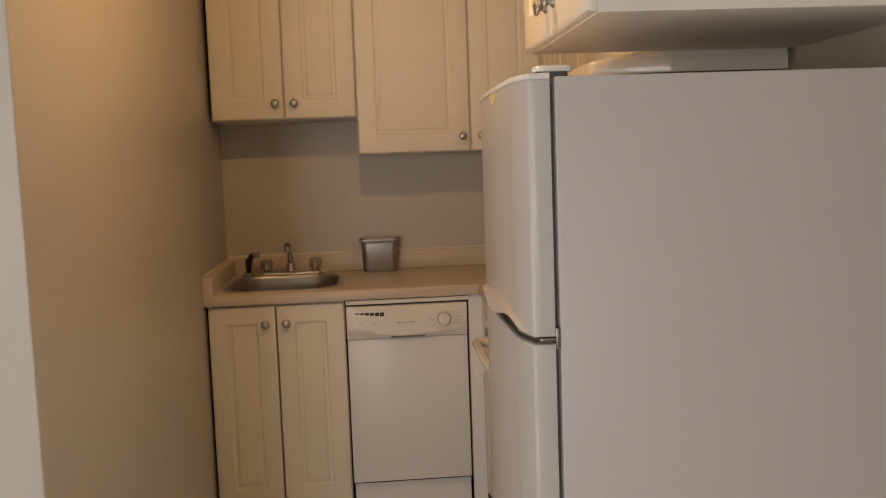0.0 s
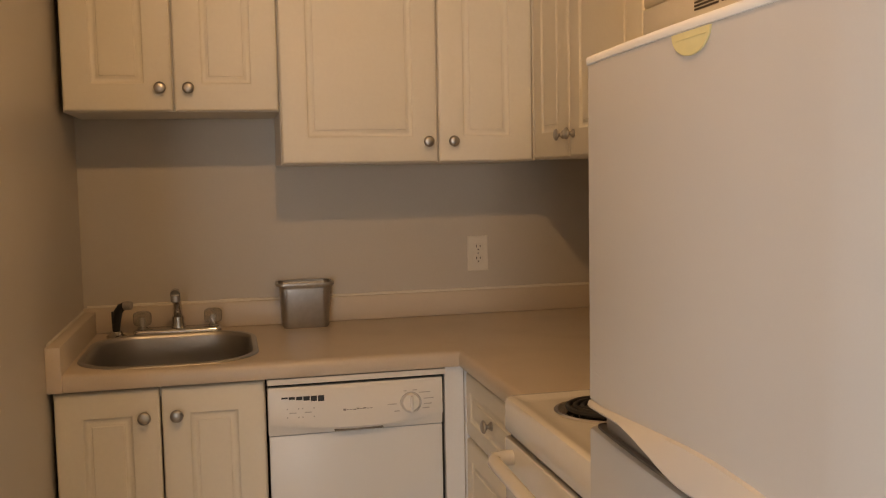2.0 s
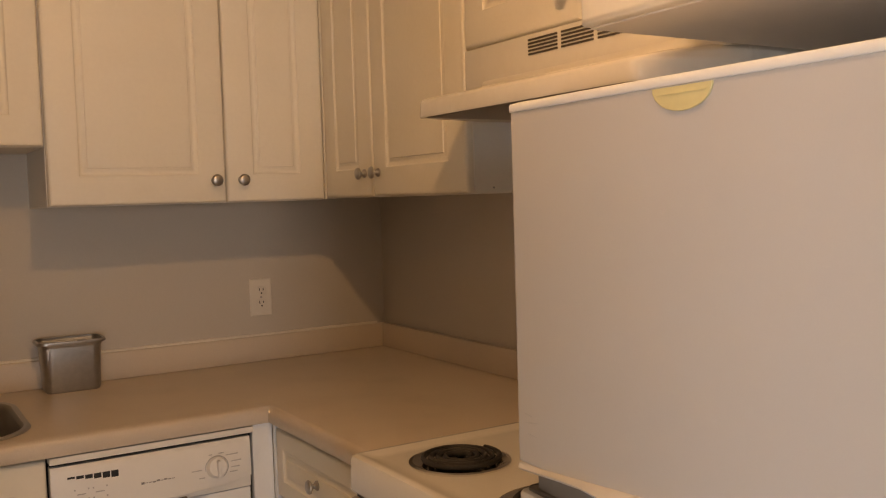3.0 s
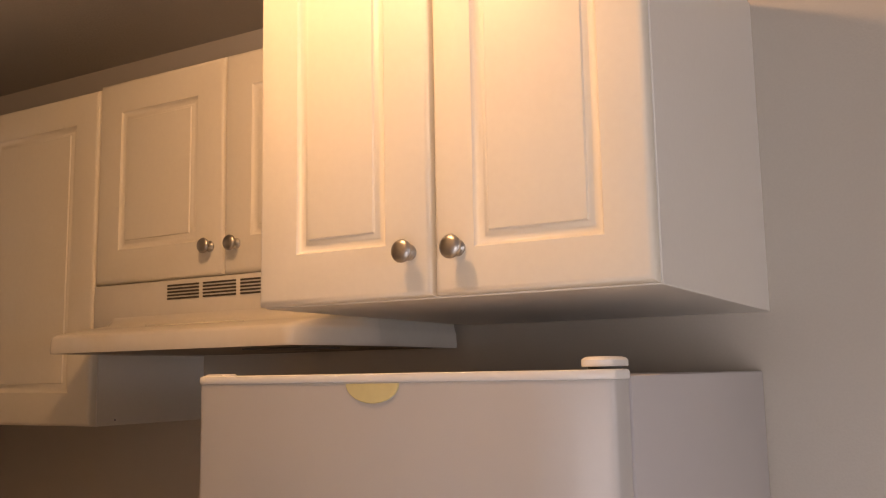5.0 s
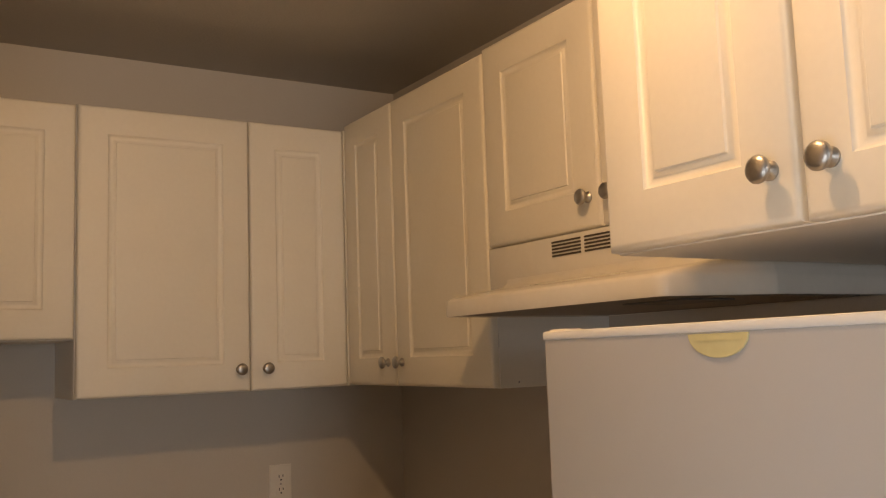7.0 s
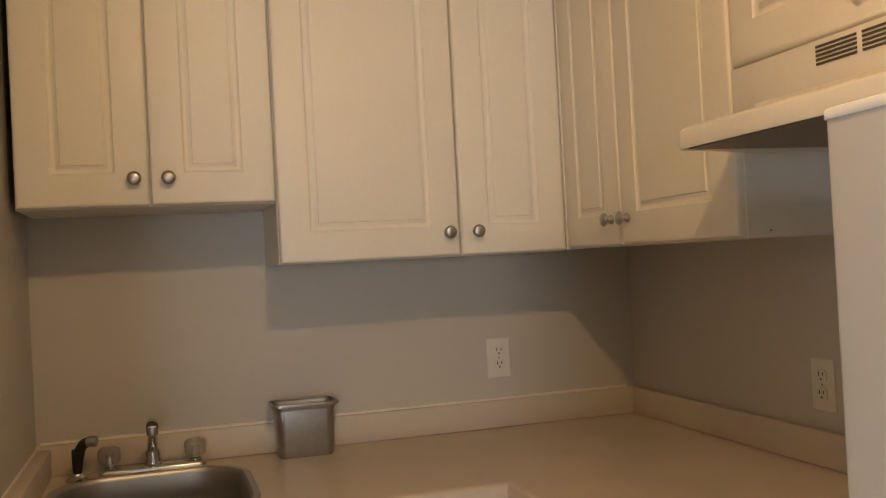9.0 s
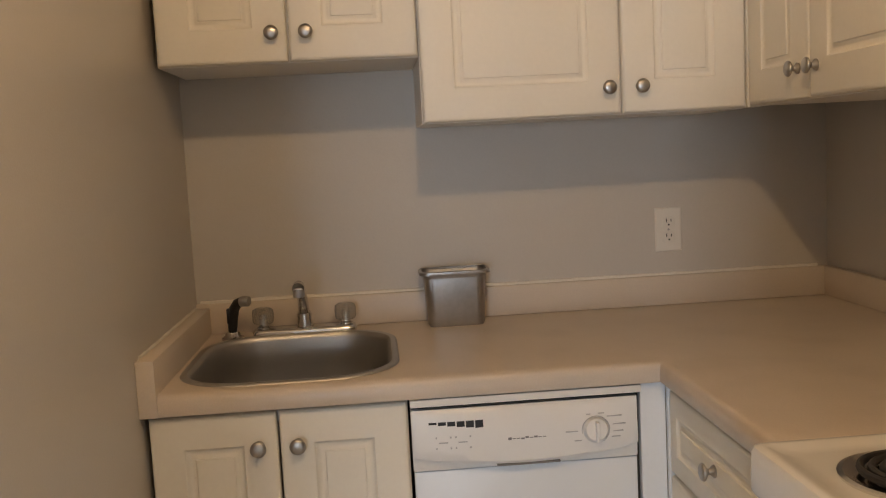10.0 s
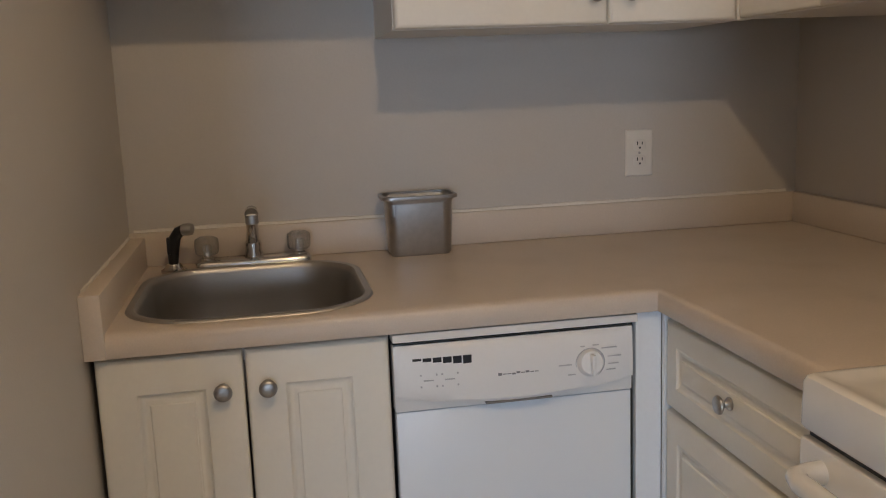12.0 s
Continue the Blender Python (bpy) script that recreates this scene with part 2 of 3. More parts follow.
T = 0.12
structure("floor", box(LEFT - T, RIGHT + T, STUB + T, BACK + T, -0.1, 0.0, bm=box(ROOM_L - T, RIGHT + T, ROOM_F - T, STUB + T, -0.1, 0.0)), FLOORING, "unseen floor, pale to bounce light upwards")
structure("ceiling", box(LEFT - T, RIGHT + T, STUB + T, BACK + T, CEIL, CEIL + 0.1, bm=box(ROOM_L - T, RIGHT + T, ROOM_F - T, STUB + T, CEIL, CEIL + 0.1)), CEILING, "plain off-white painted ceiling")
structure("wall_back", box(LEFT - T, RIGHT + T, BACK, BACK + T, 0, CEIL), PAINT, "greige painted wall behind the sink")
structure("wall_right", box(RIGHT, RIGHT + T, ROOM_F, BACK, 0, CEIL), PAINT, "greige painted wall behind stove and fridge")
structure("wall_left", box(LEFT - T, LEFT, STUB, BACK, 0, CEIL, 0.003, 2), PAINT, "greige painted kitchen side wall")
structure("wall_living", box(ROOM_L, LEFT - T, STUB, STUB + T, 0, CEIL), PAINT, "greige painted wall of the living room")
bm = bmesh.new()
for q in ((ROOM_F, W2A, 0, CEIL), (W2B, STUB + T, 0, CEIL), (W2A, W2B, 0, W2Z0), (W2A, W2B, W2Z1, CEIL)):
    box(ROOM_L - T, ROOM_L, q[0], q[1], q[2], q[3], bm=bm)
structure("wall_far", bm, PAINT, "greige painted wall with a side window")
win = tagged(thing("window_2", pose(ROOM_L, 0, 0), "wide white framed side window of the living room", "window"), kind="structure")
bm = bmesh.new()
for q in ((W2A, W2B, W2Z0, W2Z0 + 0.05), (W2A, W2B, W2Z1 - 0.05, W2Z1), *((y, y + 0.05, W2Z0 + 0.05, W2Z1 - 0.05) for y in (W2A, 0.10, W2B - 0.05))):
    box(-0.04, 0.012, q[0], q[1], q[2], q[3], bm=bm)
part("window_frame", bm, TRIM, win, smooth=False)
bm = bmesh.new()
for q in ((ROOM_L - T, WX0, 0, CEIL), (WX1, RIGHT + T, 0, CEIL), (WX0, WX1, 0, WZ0), (WX0, WX1, WZ1, CEIL)):
    box(q[0], q[1], ROOM_F - T, ROOM_F, q[2], q[3], bm=bm)
structure("wall_window", bm, PAINT, "greige painted wall with the living room window")
win = tagged(thing("window_1", pose(0, ROOM_F, 0), "white framed living room window", "window"), kind="structure")
bm = bmesh.new()
for q in ((WX0, WX1, WZ0, WZ0 + 0.05), (WX0, WX1, WZ1 - 0.05, WZ1), (WX0, WX0 + 0.05, WZ0 + 0.05, WZ1 - 0.05), (WX1 - 0.05, WX1, WZ0 + 0.05, WZ1 - 0.05), (-2.30, -2.26, WZ0 + 0.05, WZ1 - 0.05)):
    box(q[0], q[1], -0.04, 0.012, q[2], q[3], bm=bm)
part("window_frame", bm, TRIM, win, smooth=False)
structure("baseboard_left", box(LEFT, LEFT + 0.012, STUB, FRONT + 0.05, 0, 0.09, 0.003, 1), TRIM, "white painted baseboard")

# ---- sink run: base cabinet, dishwasher, corner filler ----
BASE_Y = 3.290
sink_base = cabinet("base_cabinet", pose(-0.637, BASE_Y, 0), 0.497, 0.862, 0.58,
                    [(0.0, 0.2455, 0.105, 0.858, 0.208, 0.789), (0.2455, 0.497, 0.105, 0.858, 0.283, 0.789)],
                    "cream white sink base cabinet with two routed doors", "cabinet", "kitchen base cabinets", body_bottom=0.10, gap=0.002, hollow=True)
part("toe_kick", box(0.0, 0.497, 0.07, 0.085, 0.0, 0.0995), CARCASS, sink_base)
structure("trim_corner", box(INNER + 0.015, INNER + 0.033, BASE_Y - 0.014, BASE_Y - 0.0005, 0.1, 0.862, 0.001, 1, bm=box(0.3185, INNER + 0.0145, BASE_Y, BASE_Y + 0.018, 0.0, 0.862, 0.001, 1)), FILLER, "white filler strip in the base corner")

drawer_base = cabinet("base_cabinet", facing_left(INNER + 0.015, 3.2895, 0), 0.520, 0.862, 0.62,
                      [(0.0145, 0.520, 0.680, 0.851, 0.258, 0.768), (0.0145, 0.520, 0.105, 0.677, None, 0)],
                      "cream white base cabinet with drawer over a door", "cabinet", "kitchen base cabinets", body_bottom=0.10, gap=0.002, stile=0.05)
part("toe_kick", box(0.0, 0.520, 0.07, 0.085, 0.0, 0.0995), CARCASS, drawer_base)


def dishwasher():
    dw = thing("dishwasher", pose(-0.137, BASE_Y, 0), "white narrow built-in dishwasher with a dial", "dishwasher")
    w = 0.457
    # near-black tub puts the shade of the door gaps into its colour
    part("body", box(0.0035, w - 0.003, 0.012, 0.57, 0.163, 0.842), SHADOW_GAP, dw, "tub sides coloured dark for the shaded gaps", smooth=False)
    part("top_strip", box(0.001, w - 0.001, -0.008, 0.03, 0.8445, 0.8595, 0.001, 1), CARCASS, dw, "white trim strip")
    # door: slightly domed slab
    part("panel_back", box(0.0015, w - 0.009, 0.000, 0.029, 0.714, 0.8365, 0.003, 2), PLASTIC, dw)
    part("door", box(0.003, w - 0.009, 0.004, 0.029, 0.168, 0.7125, 0.004, 2), DW_SKIN, dw, "smooth white door skin")
    part("kick_plate", box(0.008, w - 0.010, 0.028, 0.0295, 0.005, 0.160), DW_SKIN, dw, "white lower panel", smooth=False)
    # control panel, its lower edge bowed and its face bulging
    loops = []
    n = 24
    for dz, dy in ((1.0, 0.010), (1.0, 0.002), (0.97, -0.002), (0.90, -0.006), (0.60, -0.012), (0.25, -0.016), (0.06, -0.017), (0.0, -0.012), (0.0, 0.010)):
        loops.append([(0.006 + (w - 0.015) * i / n, dy * (1 if dy > 0.005 else 1 - 0.75 * (2 * i / n - 1) ** 4), 0.722 + 0.020 * (2 * i / n - 1) ** 2 + dz * (0.1145 - 0.020 * (2 * i / n - 1) ** 2)) for i in range(n + 1)])
    bm = loft(loops, False, False, closed=False)
    bmesh.ops.holes_fill(bm, edges=bm.edges)
    panel = part("control_panel", bm, PLASTIC, dw, "bowed white plastic control panel")

    def face_y(z, x):
        q = 0.020 * (2 * (x - 0.006) / (w - 0.015) - 1) ** 2
        d = (z - 0.722 - q) / (0.1145 - q)
        prof = np.interp(d, (0.06, 0.25, 0.60, 0.90, 0.97), (-0.017, -0.016, -0.012, -0.006, -0.002))
        return float(prof) * (1 - 0.75 * (2 * (x - 0.006) / (w - 0.015) - 1) ** 4)

    def mark(name, x0, x1, z0, z1, material, label=""):
        y = face_y((z0 + z1) / 2, (x0 + x1) / 2)
        part(name, box(x0, x1, y - 0.0012, y + 0.003, z0, z1), material, panel, label, smooth=False)
    for i in range(6):
        x0 = 0.034 + 0.0181 * i
        mark("indicator", x0 + 0.001, x0 + 0.0165, 0.8105 - 0.0022 * (i + 1), 0.8125, BLACK, "black wedge segment")
    for cx in (0.062, 0.100):
        mark("button_print", cx - 0.009, cx + 0.009, 0.7715, 0.7735, FAINT_INK)
        for dx in (-0.015, 0.013):
            for dz in (0.760, 0.781):
                mark("button_dot", cx + dx, cx + dx + 0.003, dz, dz + 0.003, FAINT_INK)
    for i in range(9):
        x0 = 0.188 + 0.0085 * i
        mark("badge_stroke", x0, x0 + 0.0068, 0.7714 - (0.0015 if i in (0, 3) else 0), 0.7726 + (0.002 if i in (0, 4, 6) else 0), INK)
    dx, dz = 0.362, 0.777
    y = face_y(dz, dx)
    turn = pose(dx, y + 0.003, dz, 78)
    part("dial", lathe(((0.0005, 0), (0.0255, 0), (0.0255, 0.004), (0.0235, 0.009), (0.022, 0.013), (0.0205, 0.015), (0.0005, 0.0155)), 36, turn), PLASTIC, panel, "round white programme dial")
    part("dial_grip", box(dx - 0.0035, dx + 0.0035, y - 0.024, y - 0.008, dz - 0.020, dz + 0.020, 0.002, 2), PLASTIC, panel)
    bm = bmesh.new()
    bmesh.ops.create_circle(bm, segments=40, radius=0.0275)
    ring = [v.co.copy() for v in bm.verts]
    bm.free()
    part("dial_ring", tube([(dx + p.x, y - 0.0005, dz + p.y) for p in ring] + [(dx + ring[0].x, y - 0.0005, dz + ring[0].y)], 0.0009, 6), FAINT_INK, panel)
    for a, ln in ((80, 0.012), (50, 0.030), (15, 0.026), (-10, 0.020), (-30, 0.018), (180, 0.024), (215, 0.014), (105, 0.008)):
        px, pz = dx + 0.036 * math.cos(radians(a)), dz + 0.032 * math.sin(radians(a))
        x0, x1 = (px, px + ln) if math.cos(radians(a)) > 0 else (px - ln, px)
        mark("dial_print", x0, x1, pz - 0.001, pz + 0.001, FAINT_INK)
    part("latch", box(0.165, 0.290, -0.0125, 0.006, 0.7175, 0.7215, 0.001, 1), RECESS, panel, "grey latch slot under the panel")
    return dw


dishwasher()


# ---- worktop ----
def worktop():
    ob = thing("countertop", pose(0, 0, 0), "beige laminate L-shaped countertop with rounded front edge", "countertop")
    A = LEFT + 0.035
    loops = []
    for o, z in ((0.03, 0.863), (0.002, 0.863), (0.0, 0.868), (0.0, 0.886), (0.0025, 0.896), (0.008, 0.9025), (0.015, TOP)):
        loops.append([(A, FRONT + o, z), (INNER + o, FRONT + o, z), (INNER + o, 2.768, z), (RIGHT, 2.768, z), (RIGHT, BACK, z), (A, BACK, z)])
    bm = loft(loops, cap0=False, cap1=False)
    bm.edges.ensure_lookup_table()
    outer = [e for e in bm.edges if all(abs(v.co.z - TOP) < 1e-5 for v in e.verts)]
    hole = [bm.verts.new(p) for p in rounded(*BOWL, 0.126, TOP)]
    low = [bm.verts.new(p) for p in rounded(*BOWL, 0.126, 0.863)]
    rim = []
    for i in range(len(hole)):
        j = (i + 1) % len(hole)
        rim.append(bm.edges.new((hole[i], hole[j])))
        bm.faces.new((hole[i], hole[j], low[j], low[i]))
    bmesh.ops.triangle_fill(bm, use_beauty=True, edges=outer + rim)
    ring = set(hole)
    bmesh.ops.delete(bm, geom=[f for f in bm.faces if all(v in ring for v in f.verts)], context="FACES_ONLY")
    part("worktop", bm, LAMINATE, ob)
    h = 0.983
    part("backsplash", box(LEFT, RIGHT, BACK - 0.019, BACK, TOP, h, 0.004, 2), LAMINATE_EDGE, ob)
    part("backsplash", box(RIGHT - 0.019, RIGHT, 2.768, BACK - 0.019, TOP, h, 0.004, 2), LAMINATE_EDGE, ob)
    part("side_splash", box(LEFT, A, FRONT - 0.004, BACK - 0.0195, 0.863, 0.973, 0.002, 2), LAMINATE_EDGE, ob)
    # a bead of caulk along the wall, uneven
    rnd = random.Random(4)
    pts = [(LEFT + 0.01 + (RIGHT - LEFT - 0.04) * i / 60, BACK - 0.002, h + 0.0005) for i in range(61)]
    part("caulk_bead", tube(pts, [0.0050 + 0.003 * rnd.random() for _ in pts], 8), CAULK, ob, "uneven white caulk bead")
    pts = [(LEFT + 0.001, FRONT + 0.03 + (BACK - FRONT - 0.05) * i / 40, 0.9735) for i in range(41)]
    part("caulk_bead", tube(pts, [0.003 + 0.002 * rnd.random() for _ in pts], 8), CAULK, ob)
    return ob


BOWL = (-0.584, -0.164, 3.320, 3.783)
worktop()


def sink():
    ob = thing("sink", pose(0, 0, TOP), "single-bowl stainless steel drop-in sink", "sink")
    x0, x1, y0, y1 = BOWL
    e = 0.016
    loops = []
    for o, z, r in ((e, 0.0005, 0.142), (e - 0.002, 0.004, 0.140), (e - 0.005, 0.0055, 0.136), (0.001, 0.0045, 0.128), (-0.002, 0.001, 0.126), (-0.005, -0.008, 0.122), (-0.008, -0.06, 0.11), (-0.012, -0.13, 0.10), (-0.022, -0.158, 0.09), (-0.045, -0.172, 0.07), (-0.12, -0.178, 0.04)):
        loops.append(rounded(x0 - o, x1 + o, y0 - o, y1 + o, r, z, 10))
    part("bowl", loft(loops, cap0=False), STEEL, ob)
    cx, cy = (x0 + x1) / 2, (y0 + y1) / 2
    part("drain", lathe(((0.0005, -0.177), (0.020, -0.177), (0.024, -0.173), (0.040, -0.172), (0.043, -0.1765)), 28, pose(cx, cy, 0)), CHROME, ob, "chrome drain ring")
    return ob


sink()


def faucet():
    ob = thing("faucet", pose(-0.372, 3.832, TOP), "chrome two-handle kitchen faucet with clear knobs", "faucet")
    loops = []
    for o, z in ((0.0, 0.0), (0.0, 0.008), (0.003, 0.013), (0.008, 0.016)):
        loops.append(rounded(-0.128 + o, 0.128 - o, -0.030 + o, 0.030 - o, 0.018 - o * 0.5, z, 6))
    part("base", loft(loops), CHROME, ob, "chrome deck plate")
    for x in (-0.102, 0.102):
        part("stem", lathe(((0.016, 0.014), (0.016, 0.019), (0.011, 0.022), (0.010, 0.026)), 20, pose(x, 0, 0)), CHROME, ob)
        # fluted clear knob
        seg, prof = 40, ((0.012, 0.025), (0.021, 0.027), (0.0245, 0.033), (0.0255, 0.050), (0.024, 0.062), (0.017, 0.067), (0.0005, 0.068))
        loops = [[(x + r * (1 + (0.06 if i % 5 < 2 else 0) * (r > 0.018)) * math.cos(2 * math.pi * i / seg), r * (1 + (0.06 if i % 5 < 2 else 0) * (r > 0.018)) * math.sin(2 * math.pi * i / seg), z) for i in range(seg)] for r, z in prof]
        part("handle", loft(loops), ACRYLIC, ob, "clear fluted acrylic handle")
        part("handle_core", lathe(((0.007, 0.0265), (0.007, 0.050), (0.0005, 0.051)), 14, pose(x, 0, 0)), CHROME, ob)
    part("collar", lathe(((0.021, 0.014), (0.021, 0.024), (0.018, 0.030), (0.019, 0.044), (0.016, 0.052), (0.0005, 0.054)), 26), CHROME, ob)
    part("spout", tube(((0, 0, 0.03), (0, -0.006, 0.055), (0.001, -0.028, 0.080), (0.002, -0.075, 0.110), (0.003, -0.120, 0.128), (0.004, -0.152, 0.136), (0.004, -0.168, 0.133)), (0.014, 0.0138, 0.0130, 0.0128, 0.0130, 0.0134, 0.0138), 18), CHROME, ob)
    part("aerator", lathe(((0.0136, 0.0), (0.0136, -0.018), (0.011, -0.020), (0.0005, -0.020)), 20, pose(0.004, -0.160, 0.131)), STEEL, ob, "dull aerator ring")
    return ob


faucet()


def sprayer():
    ob = thing("sink_sprayer", pose(-0.545, 3.797, TOP), "black side sprayer in a chrome holder", "sprayer")
    part("holder", lathe(((0.028, 0.0), (0.028, 0.004), (0.020, 0.009), (0.016, 0.018), (0.012, 0.020)), 24), CHROME, ob, "chrome holder ring")
    part("handle", tube(((0, 0, 0.010), (0.001, -0.002, 0.03), (0.004, -0.006, 0.055), (0.009, -0.010, 0.076), (0.018, -0.014, 0.089), (0.030, -0.018, 0.094)), (0.0095, 0.0115, 0.0125, 0.0125, 0.0125, 0.012), 16), BLACK, ob)
    part("trigger", box(-0.010, -0.002, -0.016, -0.004, 0.040, 0.078, 0.003, 2), BLACK, ob)
    part("nozzle", tube(((0.028, -0.018, 0.094), (0.042, -0.024, 0.095), (0.048, -0.026, 0.0945)), (0.013, 0.0135, 0.012), 16), STEEL, ob, "dull chrome spray tip")
    return ob


sprayer()


def steel_pan():
    ob = thing("steel_pan", pose(0.005, 3.815, TOP), "dull stainless steel food pan on the counter", "pan")
    loops = []
    for hx, hy, r, z in ((0.050, 0.028, 0.012, 0.003), (0.066, 0.040, 0.016, 0.0), (0.0705, 0.044, 0.022, 0.006), (0.077, 0.047, 0.027, 0.118), (0.077, 0.047, 0.020, 0.124), (0.080, 0.0495, 0.022, 0.130), (0.080, 0.0495, 0.022, 0.1335), (0.079, 0.0485, 0.021, 0.1335), (0.079, 0.048, 0.021, 0.130), (0.0755, 0.0455, 0.020, 0.122), (0.0755, 0.0455, 0.019, 0.118), (0.066, 0.042, 0.016, 0.008), (0.05, 0.028, 0.01, 0.005)):
        loops.append(rounded(-hx, hx, -hy, hy, r, z, 6))
    part("pan_body", loft(loops), PAN_STEEL, ob)
    loops = []
    for hx, hy, r, z in ((0.0795, 0.049, 0.022, 0.134), (0.085, 0.054, 0.024, 0.1345), (0.086, 0.0555, 0.025, 0.129), (0.0875, 0.0560, 0.025, 0.130), (0.0868, 0.0555, 0.025, 0.137), (0.084, 0.0525, 0.024, 0.1385), (0.0795, 0.049, 0.022, 0.138), (0.0795, 0.049, 0.022, 0.134)):
        loops.append(rounded(-hx, hx, -hy, hy, r, z, 6))
    part("rim", loft(loops, False, False), PAN_STEEL, ob, "rolled steel rim")
    return ob


steel_pan()


def outlet(m, label):
    ob = thing("wall_outlet", m, label, "outlet", "wall outlets")
    w, h = 0.070, 0.115
    plate = part("cover_plate", loft([[(-w / 2 + o, y, -h / 2 + o), (w / 2 - o, y, -h / 2 + o), (w / 2 - o, y, h / 2 - o), (-w / 2 + o, y, h / 2 - o)] for o, y in ((0, 0), (0, -0.003), (0.003, -0.0055))]), IVORY, ob)
    part("screw", lathe(((0.0005, 0.0), (0.0032, 0.0), (0.0030, -0.0012), (0.0005, -0.0016)), 12, pose(0, -0.0053, 0) @ pose(0, 0, 0, -90)), NICKEL, plate, "small plate screw")
    for zc in (-0.0195, 0.0195):
        loops = [[(p[0], y, p[1] + zc) for p in rounded(-0.0165 + o, 0.0165 - o, -0.014 + o, 0.014 - o, 0.009, 0, 5)] for o, y in ((0, -0.005), (0, -0.0075), (0.0015, -0.0082))]
        part("receptacle", loft(loops), IVORY, plate)
        for x0, x1, z0, z1 in ((-0.0075, -0.005, 0.000, 0.009), (0.005, 0.0075, 0.001, 0.008), (-0.002, 0.0025, -0.009, -0.0045)):
            part("slot", box(x0, x1, -0.0086, -0.006, zc + z0, zc + z1), BLACK, plate, smooth=False)
    return ob


outlet(pose(0.579, BACK, 1.102), "white duplex wall outlet over the counter")
outlet(facing_left(RIGHT, 3.064, 1.079), "white duplex wall outlet beside the stove")

# ---- upper cabinets ----
UP_Y, UP_X = 3.580, 0.668
cabinet("wall_cabinet", pose(-0.628, UP_Y, 1.543), 0.562, 0.594, BACK - UP_Y, [(0, 0.282, 0, 0.594, 0.249, 0.062), (0.282, 0.562, 0, 0.594, 0.322, 0.062)],
        "cream white two-door wall cabinet above the sink", "cabinet", "kitchen wall cabinets", gap=0.0018)
cabinet("wall_cabinet", pose(-0.065, UP_Y, 1.396), 0.732, 0.744, BACK - UP_Y, [(0, 0.447, 0, 0.744, 0.415, 0.060), (0.447, 0.734, 0, 0.744, 0.489, 0.060)],
        "cream white wall cabinet with wide and narrow doors", "cabinet", "kitchen wall cabinets", gap=0.0018)
corner_unit = cabinet("wall_cabinet", facing_left(UP_X, UP_Y - 0.001, 1.399), 0.728, 0.755, RIGHT - UP_X, [(0.000, 0.289, 0, 0.755, 0.247, 0.062), (0.289, 0.728, 0, 0.755, 0.322, 0.062)],
        "cream white corner wall cabinet beside the hood", "cabinet", "kitchen wall cabinets", gap=0.0018)
cabinet("wall_cabinet", facing_left(UP_X, 2.850, 1.704), 0.752, 0.457, RIGHT - UP_X, [(0, 0.378, 0, 0.457, 0.345, 0.060), (0.378, 0.752, 0, 0.457, 0.415, 0.060)],
        "cream white short wall cabinet above the range hood", "cabinet", "kitchen wall cabinets", gap=0.0018)
cabinet("wall_cabinet", facing_left(0.340, 2.092, 1.600), 0.602, 0.572, RIGHT - 0.340, [(0, 0.302, 0, 0.572, 0.266, 0.062), (0.302, 0.602, 0, 0.572, 0.340, 0.062, 0.060)],
        "deep cream white two-door cabinet above the fridge", "cabinet", "kitchen wall cabinets", gap=0.002)


part("screw_hole", lathe(((0.0005, -0.0012), (0.0016, -0.0012), (0.0022, 0.0006), (0.0005, 0.0006)), 12, pose(0.7285, 0.070, 0.012, 0, 90, 0)), INK, corner_unit, "dark screw hole in the side panel")
structure("trim_upper", box(0.6678, 0.700, 3.5795, 3.620, 1.398, 2.139), FOIL, "cream white corner strip between wall cabinets")


